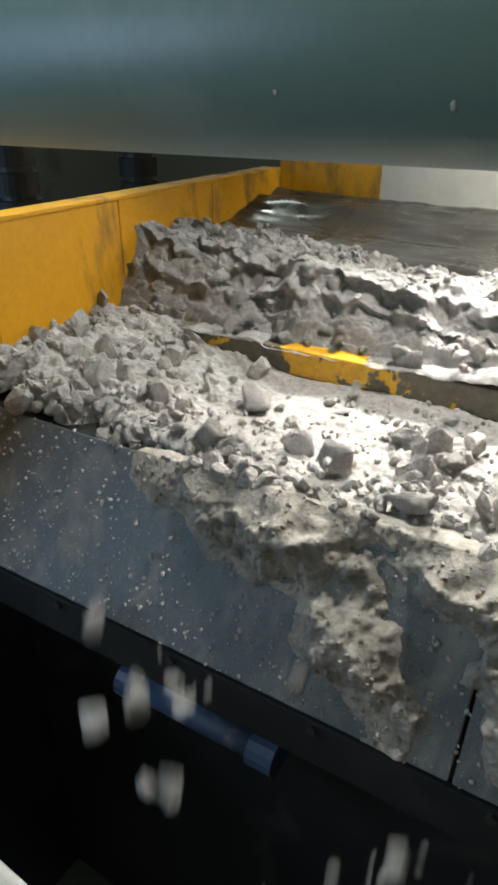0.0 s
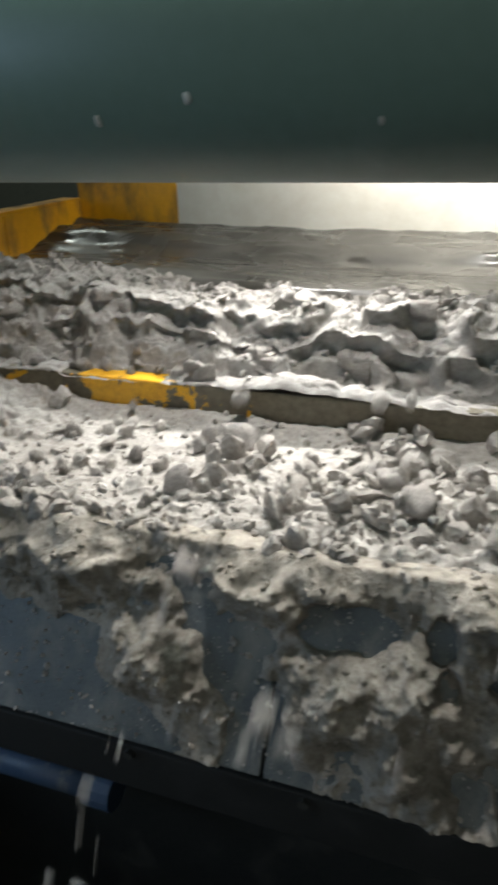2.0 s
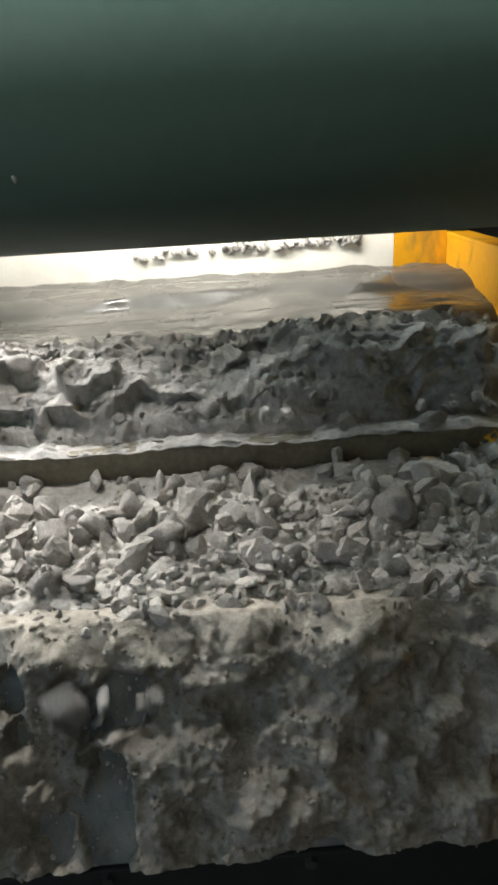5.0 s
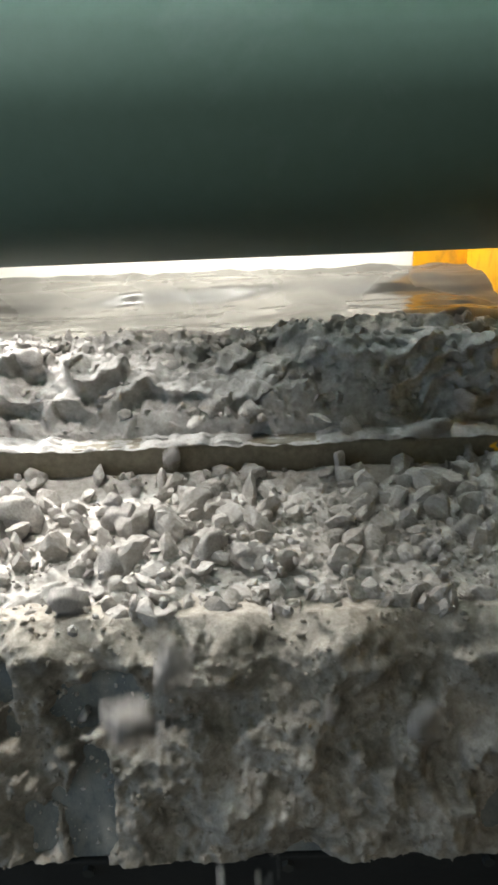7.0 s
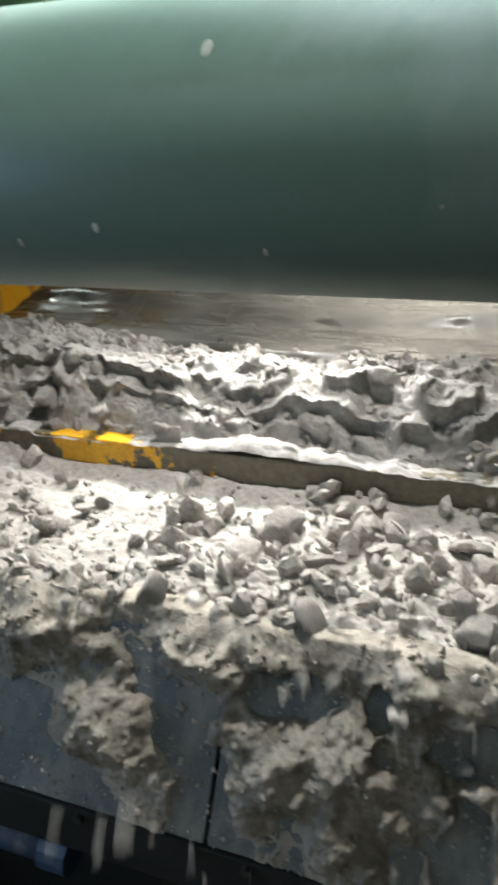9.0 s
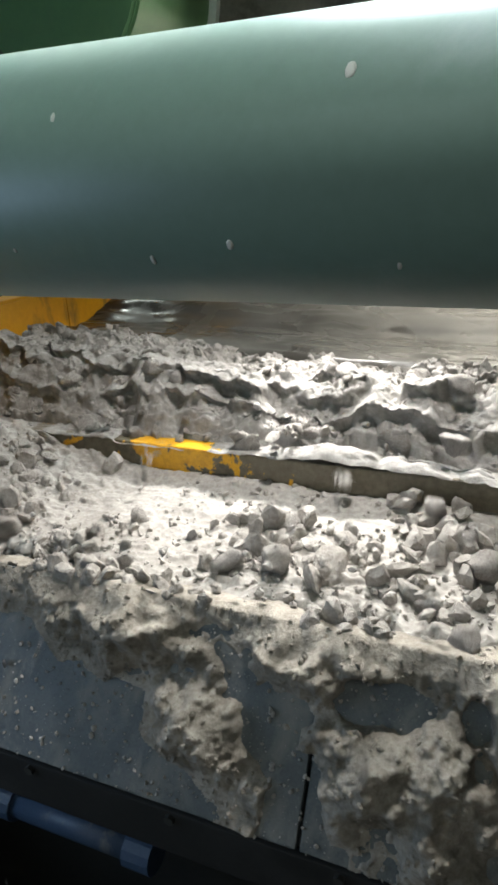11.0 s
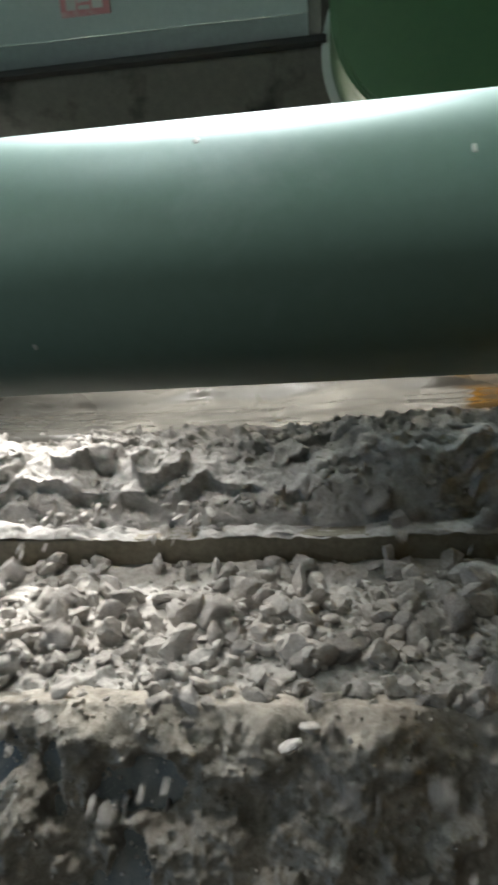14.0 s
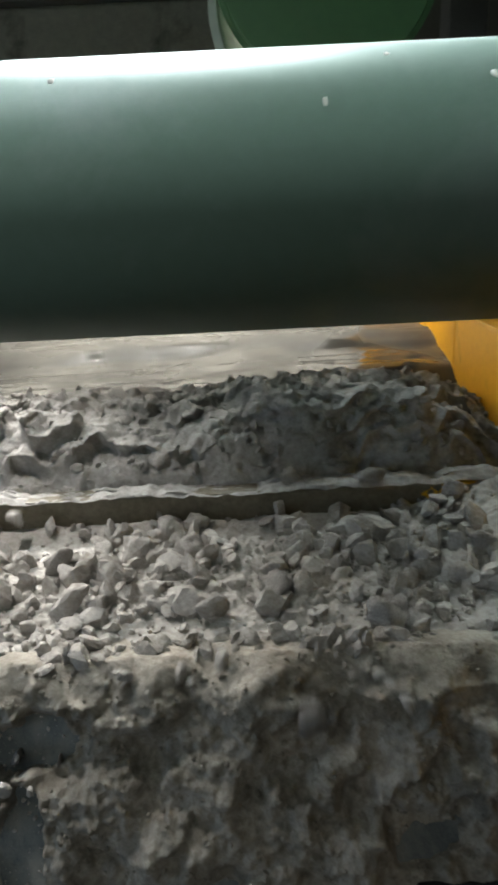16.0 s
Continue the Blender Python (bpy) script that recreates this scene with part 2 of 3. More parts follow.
def blocks(x, y, size, stretch, seed, tilt=0.35):
    """Fractured blocks: for each place the offset of its tilted block and the distance to the block's rim."""
    q = np.random.RandomState(seed)
    x0, x1, y0, y1 = x.min(), x.max(), y.min(), y.max()
    n = max(8, int((x1 - x0) * (y1 - y0) / (size * size * stretch)))
    cx, cy = q.uniform(x0, x1, n), q.uniform(y0, y1, n)
    off, tx, ty = q.uniform(-0.5, 0.5, n), q.normal(0, tilt, n), q.normal(0, tilt, n)
    out, rim = np.empty(x.shape), np.empty(x.shape)
    for i in range(x.shape[0]):
        near = np.abs(cx - x[i].mean()) < 5 * size * stretch + 0.02
        dx, dy = (x[i][:, None] - cx[near]) / stretch, y[i][:, None] - cy[near]
        d = dx * dx + dy * dy
        k = np.argsort(d, axis=1)[:, :2]
        j, row = k[:, 0], np.arange(len(k))
        rim[i] = (np.sqrt(d[row, k[:, 1]]) - np.sqrt(d[row, j])) / size
        out[i] = off[near][j] + (tx[near][j] * dx[row, j] + ty[near][j] * dy[row, j]) / size
    return out, rim


def grid(x0, x1, nx, y0, y1, ny):
    return np.meshgrid(np.linspace(x0, x1, nx), np.linspace(y0, y1, ny), indexing="ij")


# ---- the setting: hall and pit ----
def hall():
    boxed("floor", (-5, 7, -5, 6, -1.62, -1.5), HALL, bevel=0)
    tagged(bpy.data.objects["floor"], "dark concrete hall floor below the machine", "floor", kind="structure")
    for name, d in (("wall_north", (-5, 7, 6, 6.2, -1.5, 4)), ("wall_south", (-5, 7, -5.2, -5, -1.5, 4)), ("wall_west", (-5.2, -5, -5, 6, -1.5, 4)), ("wall_east", (7, 7.2, -5, 6, -1.5, 4))):
        tagged(boxed(name, d, HALL, bevel=0), "dim grey-green concrete hall wall", "wall", kind="structure")
    tagged(boxed("ceiling", (-5.2, 7.2, -5.2, 6.2, 4, 4.2), HALL, bevel=0), "dark hall ceiling", "ceiling", kind="structure")


hall()


# ---- the screen box ----
def side_wall(x_in, out, label):
    """Yellow plate wall of butted sheets with a folded rim."""
    w = empty("side_wall", label, "side wall", "structure")
    y = -0.16
    while y < BACK_Y - 0.01:
        y1 = min(y + 0.43, BACK_Y)
        boxed("sheet", (min(x_in, x_in + out * 0.012), max(x_in, x_in + out * 0.012), y + 0.0015, y1 - 0.0015, 0.0, RIM), YELLOW, w, 0.002)
        boxed("rib", (min(x_in + out * 0.012, x_in + out * 0.06), max(x_in + out * 0.012, x_in + out * 0.06), y1 - 0.03, y1 - 0.018, 0.02, RIM - 0.015), YELLOW, w, 0.002)
        y = y1
    bm = box(bmesh.new(), min(x_in - out * 0.002, x_in + out * 0.07), max(x_in - out * 0.002, x_in + out * 0.07), -0.16, BACK_Y, RIM, RIM + 0.012, 0.003)
    part("rim", bm, YELLOW, w)
    return w


side_wall(XL, -1, "yellow painted steel side wall, mud-stained near its foot")
side_wall(XR, 1, "yellow painted steel side wall beside the heaped clay")

back = empty("back_wall", "steel end wall splashed white with clay", "end wall", "structure")
boxed("plate", (0.0, 1.9, BACK_Y, BACK_Y + 0.014, 0.2, 1.02), SPLASHED, back, 0.002)
for x0, x1 in ((XL, -0.001), (1.901, XR)):
    boxed("yellow_plate", (x0, x1, BACK_Y - 0.002, BACK_Y + 0.012, 0.2, 1.02), YELLOW, back, 0.002, "yellow painted end plate, streaked with mud")

deck = boxed("deck", (XL, XR, 0.19, BACK_Y, 0.2, 0.25), DARK, None, 0.003)
tagged(deck, "steel deck plate under the clay", "deck", kind="structure")

# chute: two butted sheets, rubber strip, blue pipe below
SLOPE = math.atan2(EDGE[1], EDGE[0])
CH_LEN = math.hypot(*EDGE)
CH_N = np.array([0.0, -math.sin(SLOPE), math.cos(SLOPE)])
CH_D = np.array([0.0, math.cos(SLOPE), math.sin(SLOPE)])
chute = empty("discharge_chute", "blue-grey steel discharge chute caked with clay", "chute")
tilt = pose(0, 0, 0, math.degrees(SLOPE))
for x0, x1 in ((XL, 0.778), (0.784, 1.62), (1.625, XR)):
    boxed("sheet", (x0, x1, 0, CH_LEN - 0.004, -0.014, 0), STEEL, chute, 0.003, m=tilt)
boxed("rubber_strip", (XL, XR, 0.004, 0.022, -0.115, -0.016), RUBBER, chute, 0.004, "black rubber sealing strip")
for x in np.linspace(XL + 0.1, XR - 0.1, 9):
    part("bolt", rod(bmesh.new(), (x, 0.008, -0.03), (x, -0.004, -0.03), 0.009, 6), DARK, chute)

pipe = empty("blue_pipe", "blue painted pipe on clamps below the chute", "pipe")
bm = rod(bmesh.new(), (0.10, 0.11, -0.30), (0.43, 0.11, -0.30), 0.030)
part("tube", bm, BLUE, pipe, smooth=True)
for x in (0.08, 0.42):
    b = bmesh.new()
    rod(b, (x - 0.03, 0.11, -0.30), (x + 0.03, 0.11, -0.30), 0.04, 14)
    box(b, x - 0.02, x + 0.02, 0.11, 0.19, -0.34, -0.28, 0.004)
    part("clamp", b, BLUE, pipe)
rail = empty("grab_rail", "pale painted grab rail below the chute", "rail")
part("pipe", rod(bmesh.new(), (-0.38, -0.30, -0.315), (0.28, -0.33, -0.335), 0.017, 20), SPLASHED, rail, smooth=True)
part("end_cap", rod(bmesh.new(), (0.27, -0.33, -0.335), (0.29, -0.33, -0.335), 0.019, 20), SPLASHED, rail, smooth=True)
hopper = empty("hopper", "dark steel receiving hopper below the chute", "hopper", "structure")
boxed("back_plate", (XL, XR, 0.2, 0.215, -1.5, 0.2), DARK, hopper, 0)
boxed("front_plate", (XL, XR, -0.42, -0.405, -1.5, -0.55), DARK, hopper, 0)
boxed("side_plate", (XL - 0.015, XL, -0.42, 0.215, -1.5, -0.02), DARK, hopper, 0)
boxed("side_plate", (XR, XR + 0.015, -0.42, 0.215, -1.5, -0.02), DARK, hopper, 0)

# cross bar
bar = empty("cross_bar", "muddy steel cross bar with worn yellow paint", "bar")
boxed("profile", (XL, XR, BAR_Y, BAR_Y + 0.055, 0.25, BAR_TOP), YELLOW_BAR, bar, 0.006)

# big tube
tube = empty("cross_tube", "dark green painted steel cross tube, glossy and dusty", "tube")
bm = bmesh.new()
rod(bm, (-1.0, TUBE_Y, TUBE_Z), (2.9, TUBE_Y, TUBE_Z), TUBE_R, 96)
part("pipe", bm, GREEN, tube, smooth=True)


for x in (-0.47, 2.26):
    b = box(bmesh.new(), x - 0.06, x + 0.06, TUBE_Y - 0.09, TUBE_Y + 0.09, -1.5, TUBE_Z - TUBE_R * 0.8, 0.006)
    part("bracket", b, DARK, tube)


def on_tube(x, deg):
    """Place on the tube; 0 degrees faces the camera's side, 90 is the top."""
    a = radians(deg)
    return Vector((x, TUBE_Y - TUBE_R * math.cos(a), TUBE_Z + TUBE_R * math.sin(a))), Vector((0, -math.cos(a), math.sin(a)))


rs = random.Random(4)
for x, deg, size in ((0.881, 31, 0.011), (1.352, 50, 0.007), (1.566, 33, 0.006), (1.70, 42, 0.008), (1.62, 58, 0.006), (0.62, 24, 0.006), (0.4, 30, 0.005), (1.15, 22, 0.005), (0.7, -35, 0.006), (0.78, -28, 0.008), (0.92, -38, 0.005), (1.2, -30, 0.005), (1.05, -20, 0.004), (0.55, -30, 0.005), (1.78, 40, 0.010)):
    p, n = on_tube(x, deg)
    b = bmesh.new()
    bmesh.ops.create_icosphere(b, subdivisions=2, radius=1)
    q = n.to_track_quat("Z", "Y").to_matrix().to_4x4()
    for v in b.verts:
        v.co *= 1 + 0.4 * noise.noise(v.co * 2 + p * 9)
    bmesh.ops.transform(b, matrix=Matrix.Translation(p) @ q @ Matrix.Diagonal((size * 0.4, size * rs.uniform(0.5, 1.0), 0.0006, 1)), verts=b.verts)
    part("clay_splash", b, SPLASHED, tube, "dried pale clay splash", True)


# ---- above and behind the tube ----
def vibrator(x):
    v = empty("vibrator_drum", "round green painted vibrator housing", "housing", group="vibrator housings")
    bm = bmesh.new()
    rod(bm, (0, 0.0, 0), (0, 0.3, 0), 0.205, 64)
    part("housing", bm, DRUM_GREEN, v)
    bm = bmesh.new()
    rod(bm, (0, -0.010, 0), (0, -0.001, 0), 0.199, 64)
    bmesh.ops.bevel(bm, geom=[e for e in bm.edges if all(abs(v.co.y + 0.010) < 1e-4 for v in e.verts)], offset=0.006, segments=3, affect="EDGES")
    part("cover", bm, DRUM_GREEN, v)
    bm = bmesh.new()
    rod(bm, (0, 0.302, 0), (0, 0.33, 0), 0.224, 64)
    part("flange", bm, PALE, v, "pale flange behind the housing")
    v.location = (x, 0.70, 1.33)
    return v


vibrator(1.672)
vibrator(0.045)
beam = empty("cross_beam", "dark dusty steel cross beam", "beam")
boxed("web", (0.16, 1.46, 1.02, 1.05, 1.18, 1.358), DUSTY, beam, 0.003)
boxed("flange", (0.16, 1.46, 0.98, 1.09, 1.358, 1.372), DARK, beam, 0.003)
sign = empty("cover_sheet", "pale green sheet metal cover with a darker foot, dusty", "cover")
LEAN_SHEET = pose(0.82, 1.07, 1.384, 0, 0.5, 0)
boxed("sheet", (-0.62, 0.60, 0, 0.005, 0.062, 0.40), PALE, sign, 0.002, m=LEAN_SHEET)
boxed("foot_strip", (-0.62, 0.60, -0.006, 0.003, 0.0, 0.060), GREY_SHEET, sign, 0.002, "dull grey-green foot of the cover", m=LEAN_SHEET)
boxed("edge_strip", (0.602, 0.63, -0.008, 0.005, -0.004, 0.40), DUSTY, sign, 0.002, m=LEAN_SHEET)
patch = boxed("patch", (0.02, 0.14, -0.006, -0.001, 0.105, 0.155), PINK, sign, 0.001, "small faded red sticker", m=LEAN_SHEET)
for x0, x1, z0, z1 in ((0.035, 0.058, 0.118, 0.142), (0.064, 0.092, 0.118, 0.126), (0.064, 0.092, 0.133, 0.141), (0.098, 0.124, 0.118, 0.142)):
    boxed("sticker_bar", (x0, x1, -0.008, -0.0065, z0, z1), SPLASHED, patch, 0, "white bar of the sticker", m=LEAN_SHEET)


post = empty("machine_post", "dark steel post beside the housing", "post")
boxed("column", (2.17, 2.29, 1.68, 1.78, -1.49, 2.4), DARK, post, 0.004)
boxed("base_plate", (2.1, 2.36, 1.6, 1.86, -1.5, -1.49), DARK, post, 0.003)
for y in (0.62, 1.12):
    spring = empty("rubber_spring", "black rubber spring beside the side wall", "spring", group="rubber springs")
    for k in range(4):
        part("ring", rod(bmesh.new(), (0, 0, 0.07 * k), (0, 0, 0.07 * k + 0.055), 0.06, 24), RUBBER, spring)
    part("core", rod(bmesh.new(), (0, 0, -0.005), (0, 0, 0.27), 0.045, 16), DARK, spring)
    part("stand", box(bmesh.new(), -0.07, 0.07, -0.07, 0.07, -1.99, -0.005, 0.004), DARK, spring)
    spring.location = (XL - 0.28, y, 0.49)


# ---- clay ----
def stone_mesh(name, seed, subdiv, flat=1.0):
    """An irregular lump with broken facets."""
    r = random.Random(seed)
    bm = bmesh.new()
    bmesh.ops.create_icosphere(bm, subdivisions=subdiv, radius=1)
    jit = 0.055 / 2 ** (subdiv - 1) if subdiv > 1 else 0.08
    cuts = [(Vector((r.gauss(0, 1), r.gauss(0, 1), r.gauss(0, 1))).normalized(), r.uniform(0.48, 0.86)) for _ in range(15)]
    off = Vector((seed * 3.7, seed * 1.3, seed * 0.7))
    sx, sy, sz = r.uniform(0.85, 1.3), r.uniform(0.8, 1.15), r.uniform(0.50, 0.80) * flat
    for v in bm.verts:
        d = v.co.normalized()
        rad = 1 + 0.3 * noise.noise(d * 1.3 + off) + 0.16 * noise.noise(d * 3.0 + off)
        p = d * rad
        for n, h in cuts:
            k = p.dot(n) - h
            if k > 0:
                p -= n * k * (0.95 if subdiv > 1 else 0.7)
        p += d * (0.12 * noise.noise(d * 3.4 + off) + 0.07 * noise.noise(d * 9 + off) + 0.055 * noise.noise(d * 17 + off)) + Vector((r.uniform(-1, 1), r.uniform(-1, 1), r.uniform(-1, 1))) * jit
        v.co = Vector((p.x * sx, p.y * sy, p.z * sz))
    me = bpy.data.meshes.new(name)
    bm.to_mesh(me)
    bm.free()
    me.materials.append(LUMP)
    me.polygons.foreach_set("use_smooth", [subdiv > 2] * len(me.polygons))
    return me


STONES = [stone_mesh("clay_lump", k + 1, 3) for k in range(24)]
CRUMBS = [stone_mesh("clay_crumb", k + 40, 1) for k in range(10)]
COARSE = [stone_mesh("clay_piece", k + 60, 2) for k in range(24)]


def scattered(name, meshes, places, material, tilt=3.0):
    """Many small pieces joined into one mesh; places: x, y, z, radius."""
    r = np.random.RandomState(len(places))
    tris = []
    for me in meshes:
        co = np.empty(len(me.vertices) * 3)
        me.vertices.foreach_get("co", co)
        tris.append((co.reshape(-1, 3), np.array([p.vertices[:] for p in me.polygons])))
    vs, fs, n = [], [], 0
    for x, y, z, rad in places:
        co, f = tris[r.randint(len(tris))]
        m = np.array(Euler((r.uniform(-tilt, tilt), r.uniform(-tilt, tilt), r.uniform(-3, 3))).to_matrix())
        vs.append(co @ m.T * rad + (x, y, z))
        fs.append(f + n)
        n += len(co)
    me = bpy.data.meshes.new(name)
    me.from_pydata(np.concatenate(vs).tolist(), [], np.concatenate(fs).tolist())
    me.materials.append(material)
    me.polygons.foreach_set("use_smooth", [False] * len(me.polygons))
    return new(name, me)


def front_edge(x):
    """y of the ragged front of the packed bed."""
    x = np.asarray(x, float)
    return 0.170 + 0.062 * fbm(x, 0, 0, 5.5, 3) + 0.042 * fbm(x, 3, 0, 15, 3) + 0.05 * smooth(0.45, 0.15, x)


def heap(x, y):
    """Extra height of the clay heaped against the side walls."""
    left = smooth(0.20, -0.38, x) * 0.085
    right = smooth(1.75, 2.07, x) * 0.075
    return left + right


def bed_z(x, y):
    return 0.266 + heap(x, y) + 0.006 * fbm(x, y, 0.3, 7, 3) + 0.02 * smooth(0.55, 0.62, y)


nx, ny = 520, 140
X, V = grid(XL, XR, nx, 0, 1, ny)
E = front_edge(X)
Y = E + (0.63 - E) * V ** 1.15
Z = bed_z(X, Y)
rough = np.clip(0.25 + smooth(-0.55, 0.1, fbm(X, Y, 5, 3.2, 2)) * smooth(0.40, 0.75, X) + smooth(0.25, 0.0, X), 0, 1) * smooth(0.0, 0.2, V)
b1, r1 = blocks(X + 0.006 * fbm(X, Y, 3, 30, 2), Y + 0.006 * fbm(X, Y, 6, 30, 2), 0.034, 1.2, 8)
b2, r2 = blocks(X, Y, 0.014, 1.1, 9)
Z = Z + rough * (0.020 * np.maximum(b1 + 0.1, 0) * smooth(0.0, 0.3, r1) + 0.007 * b2 * smooth(0.0, 0.5, r2) + 0.004 * fbm(X, Y, 7, 50, 3)) + 0.0018 * fbm(X, Y, 9, 90, 2)
Z = Z - 0.007 * np.exp(-((Y - 0.215 - 0.004 * fbm(X, 0, 2, 8, 3)) / 0.0035) ** 2) * smooth(-0.1, 0.25, fbm(X, 0, 4, 3.0, 2) + 0.15)
drop = smooth(0.13, 0.0, V)
Z = Z - drop ** 1.6 * (0.055 + 0.03 * fbm(X, 1, 1, 9, 3))
Y = Y + drop * 0.012 * fbm(X, V * 3, 4, 14, 3)
tagged(sheet("clay_bed", np.stack([X, Y, Z], -1), nx, ny, CLAY_BED), "pale packed clay layer on the apron before the bar", "clay", kind="stuff")

# the bank of clay behind the bar: ragged ledges, one over the other
nx, ny = 820, 230
X, V = grid(XL, XR, nx, 0, 1, ny)
Yb = 0.657 + 0.383 * V
crest = 0.490 + 0.040 * smooth(0.35, -0.2, X) + 0.020 * smooth(1.35, 1.7, X) + 0.012 * fbm(X, 0, 3, 5, 3)
crest = crest - 0.07 * smooth(1.93, 2.06, X)
wave = fbm(X * 0.8 + 0.3 * Yb, Yb, 3, 7.0, 4, 0.55)
brow_y = 0.805 + 0.045 * fbm(X, 0, 0.5, 3.3, 3, 0.6) + 0.012 * fbm(X, 0, 8, 13, 3)
hraw = np.minimum(crest + 0.010, 0.330 + (crest - 0.330) * smooth(0.635, brow_y, Yb) + 0.046 * wave * smooth(1.0, 0.82, Yb) * smooth(0.655, 0.70, Yb) * smooth(1.02, 0.90, Yb))
STEP = 0.060
lift = 1.0 * fbm(X, Yb * 0.6, 9, 3.0, 3) + 0.42 * fbm(X, Yb, 12, 11, 3)
q = (hraw - 0.330) / STEP + lift
f = q - np.floor(q)
sharp = 0.3 + 0.7 * smooth(-0.3, 0.3, fbm(X, Yb, 22, 5, 2))
riser = smooth(0.50, 0.78, f) * sharp + f * (1 - sharp)
H = 0.330 + STEP * (np.floor(q) + 0.30 * f + 0.70 * riser - lift)
wx, wy = X + 0.012 * fbm(X, Yb, 3, 18, 3), Yb + H + 0.012 * fbm(X, Yb, 6, 18, 3)
b1, r1 = blocks(wx, wy, 0.085, 1.1, 3, 0.6)
b1 = np.clip(b1, -0.6, 0.6)
b2, r2 = blocks(wx, wy, 0.026, 1.1, 4)
b3, _ = blocks(wx, wy, 0.011, 1.2, 5)
body = smooth(0.0, 0.05, V) * smooth(1.0, 0.88, V)
loose = smooth(-0.15, 0.4, fbm(X, Yb, 4, 4, 2) + 0.25 * smooth(0.9, 1.5, X)) * smooth(0.45, 0.65, V)
bump = 0.014 * b1 * smooth(0.0, 0.25, r1) + (0.006 + 0.012 * loose) * b2 * smooth(0, 0.35, r2) + (0.0015 + 0.006 * loose) * b3
Zp = H + body * (bump + 0.0055 * fbm(X, Yb, H, 26, 4, 0.62) + 0.0025 * fbm(X, Yb, H, 90, 2)) - 0.07 * smooth(0.93, 1.0, V)
jut = smooth(0.58, 0.78, f) * smooth(1.0, 0.80, f)
Yp = Yb - body * (0.020 * jut * smooth(0.10, 0.22, V) + 0.012 * fbm(X, Yb, H * 1.4, 12, 4, 0.55) * smooth(0.06, 0.2, V))
BANK = np.stack([X, Yp, Zp], -1)
tagged(sheet("clay_bank", np.stack([X, Yp, Zp], -1), nx, ny, CLAY_PILE), "rugged bank of grey clay heaped behind the bar", "clay", kind="stuff")

# wet mud floor behind the bank
nx, ny = 200, 70
X, Y = grid(XL, XR, nx, 0.93, BACK_Y + 0.004, ny)
Zm = 0.487 + 0.05 * smooth(1.22, 1.42, Y + 0.03 * fbm(X, 0, 0, 2.5, 3)) + 0.004 * fbm(X * 0.5, Y * 2, 0, 5, 3) + 0.011 * fbm(X * 0.5, Y * 2.2, 3, 4.5, 3) + 0.02 * smooth(0.4, -0.2, X)
Zm += 0.006 * smooth(1.49, 1.555, Y) * (1 + fbm(X, 0, 0, 12, 3))
Zm -= 0.08 * smooth(1.0, 0.94, Y) + 0.05 * smooth(1.93, 2.06, X) * smooth(1.25, 1.0, Y)
tagged(sheet("mud_floor", np.stack([X, Y, Zm], -1), nx, ny, MUD), "smooth wet grey mud before the end wall", "mud", kind="stuff")

# caked clay on the chute
nx, ns = 800, 130
X, S = grid(XL, XR, nx, 0.0, 1.22, ns)
SL = S * (CH_LEN + 0.004)
OVER = smooth(0.84, 1.12, S)
cover = smooth(0.36, 0.58, X + 0.62 * (np.minimum(S, 1) - 0.5) + 0.05 * fbm(X, S, 0, 6, 3))
blot = fbm(X, SL, 0.5, 6.5, 4, 0.55)
thick = 0.040 * (blot + 0.22 + 0.45 * smooth(0.6, 1.3, X)) * cover + 0.050 * smooth(0.62, 1.0, S + 0.16 * fbm(X, SL, 3, 8, 3)) * (1 + 0.7 * fbm(X, SL, 3, 9, 3)) * smooth(0.05, 0.45, X)


def hollow(cx, cs, rx, rs_, depth):
    return depth * smooth(1.0, 0.55, np.sqrt(((X - cx) / rx) ** 2 + ((S - cs) / rs_) ** 2) + 0.30 * fbm(X, SL, 9, 14, 4, 0.6))


thick = thick - hollow(0.87, 0.74, 0.085, 0.12, 0.07) - hollow(0.775, 0.12, 0.06, 0.34, 0.06) - hollow(1.14, 0.64, 0.075, 0.15, 0.08) - hollow(1.14, 0.22, 0.040, 0.36, 0.07) - hollow(1.01, 0.74, 0.03, 0.16, 0.05) - hollow(1.02, 0.58, 0.02, 0.1, 0.03) - hollow(1.72, 0.30, 0.07, 0.25, 0.03)
thick = thick + 0.02 * smooth(1.0, 0.3, np.hypot((X - 0.86) / 0.13, (S - 0.5) / 0.32)) + 0.022 * smooth(1.0, 0.3, np.hypot((X - 1.33) / 0.15, (S - 0.35) / 0.4)) + 0.018 * smooth(1.0, 0.3, np.hypot((X - 1.0) / 0.09, (S - 0.3) / 0.35))
rug = 0.016 * fbm(X, SL, 4, 14, 4, 0.58) + 0.007 * (np.abs(fbm(X, SL, 2, 44, 3, 0.6)) - 0.2) + 0.003 * fbm(X, SL, 6, 100, 2)
thick = np.where(thick > 0, thick + rug * smooth(0, 0.012, thick), -0.004)
thick = np.minimum(thick, 0.030 + 0.5 * np.maximum(thick - 0.030, 0) + 0.012 * fbm(X, SL * 1.5, 5, 13, 3) + 0.03 * smooth(0.9, 0.7, S))
lean = (1 - OVER)[..., None] * CH_N + OVER[..., None] * np.array([0.0, -0.25, 0.97])
along = np.minimum(SL, CH_LEN)[..., None] * CH_D + np.maximum(SL - CH_LEN, 0)[..., None] * np.array([0.0, 1.0, -0.1])
thick = thick * (1 - 0.8 * smooth(0.80 + 0.08 * fbm(X, 0, 7, 7, 2), 1.06, S)) - 0.014 * smooth(1.04, 1.2, S)
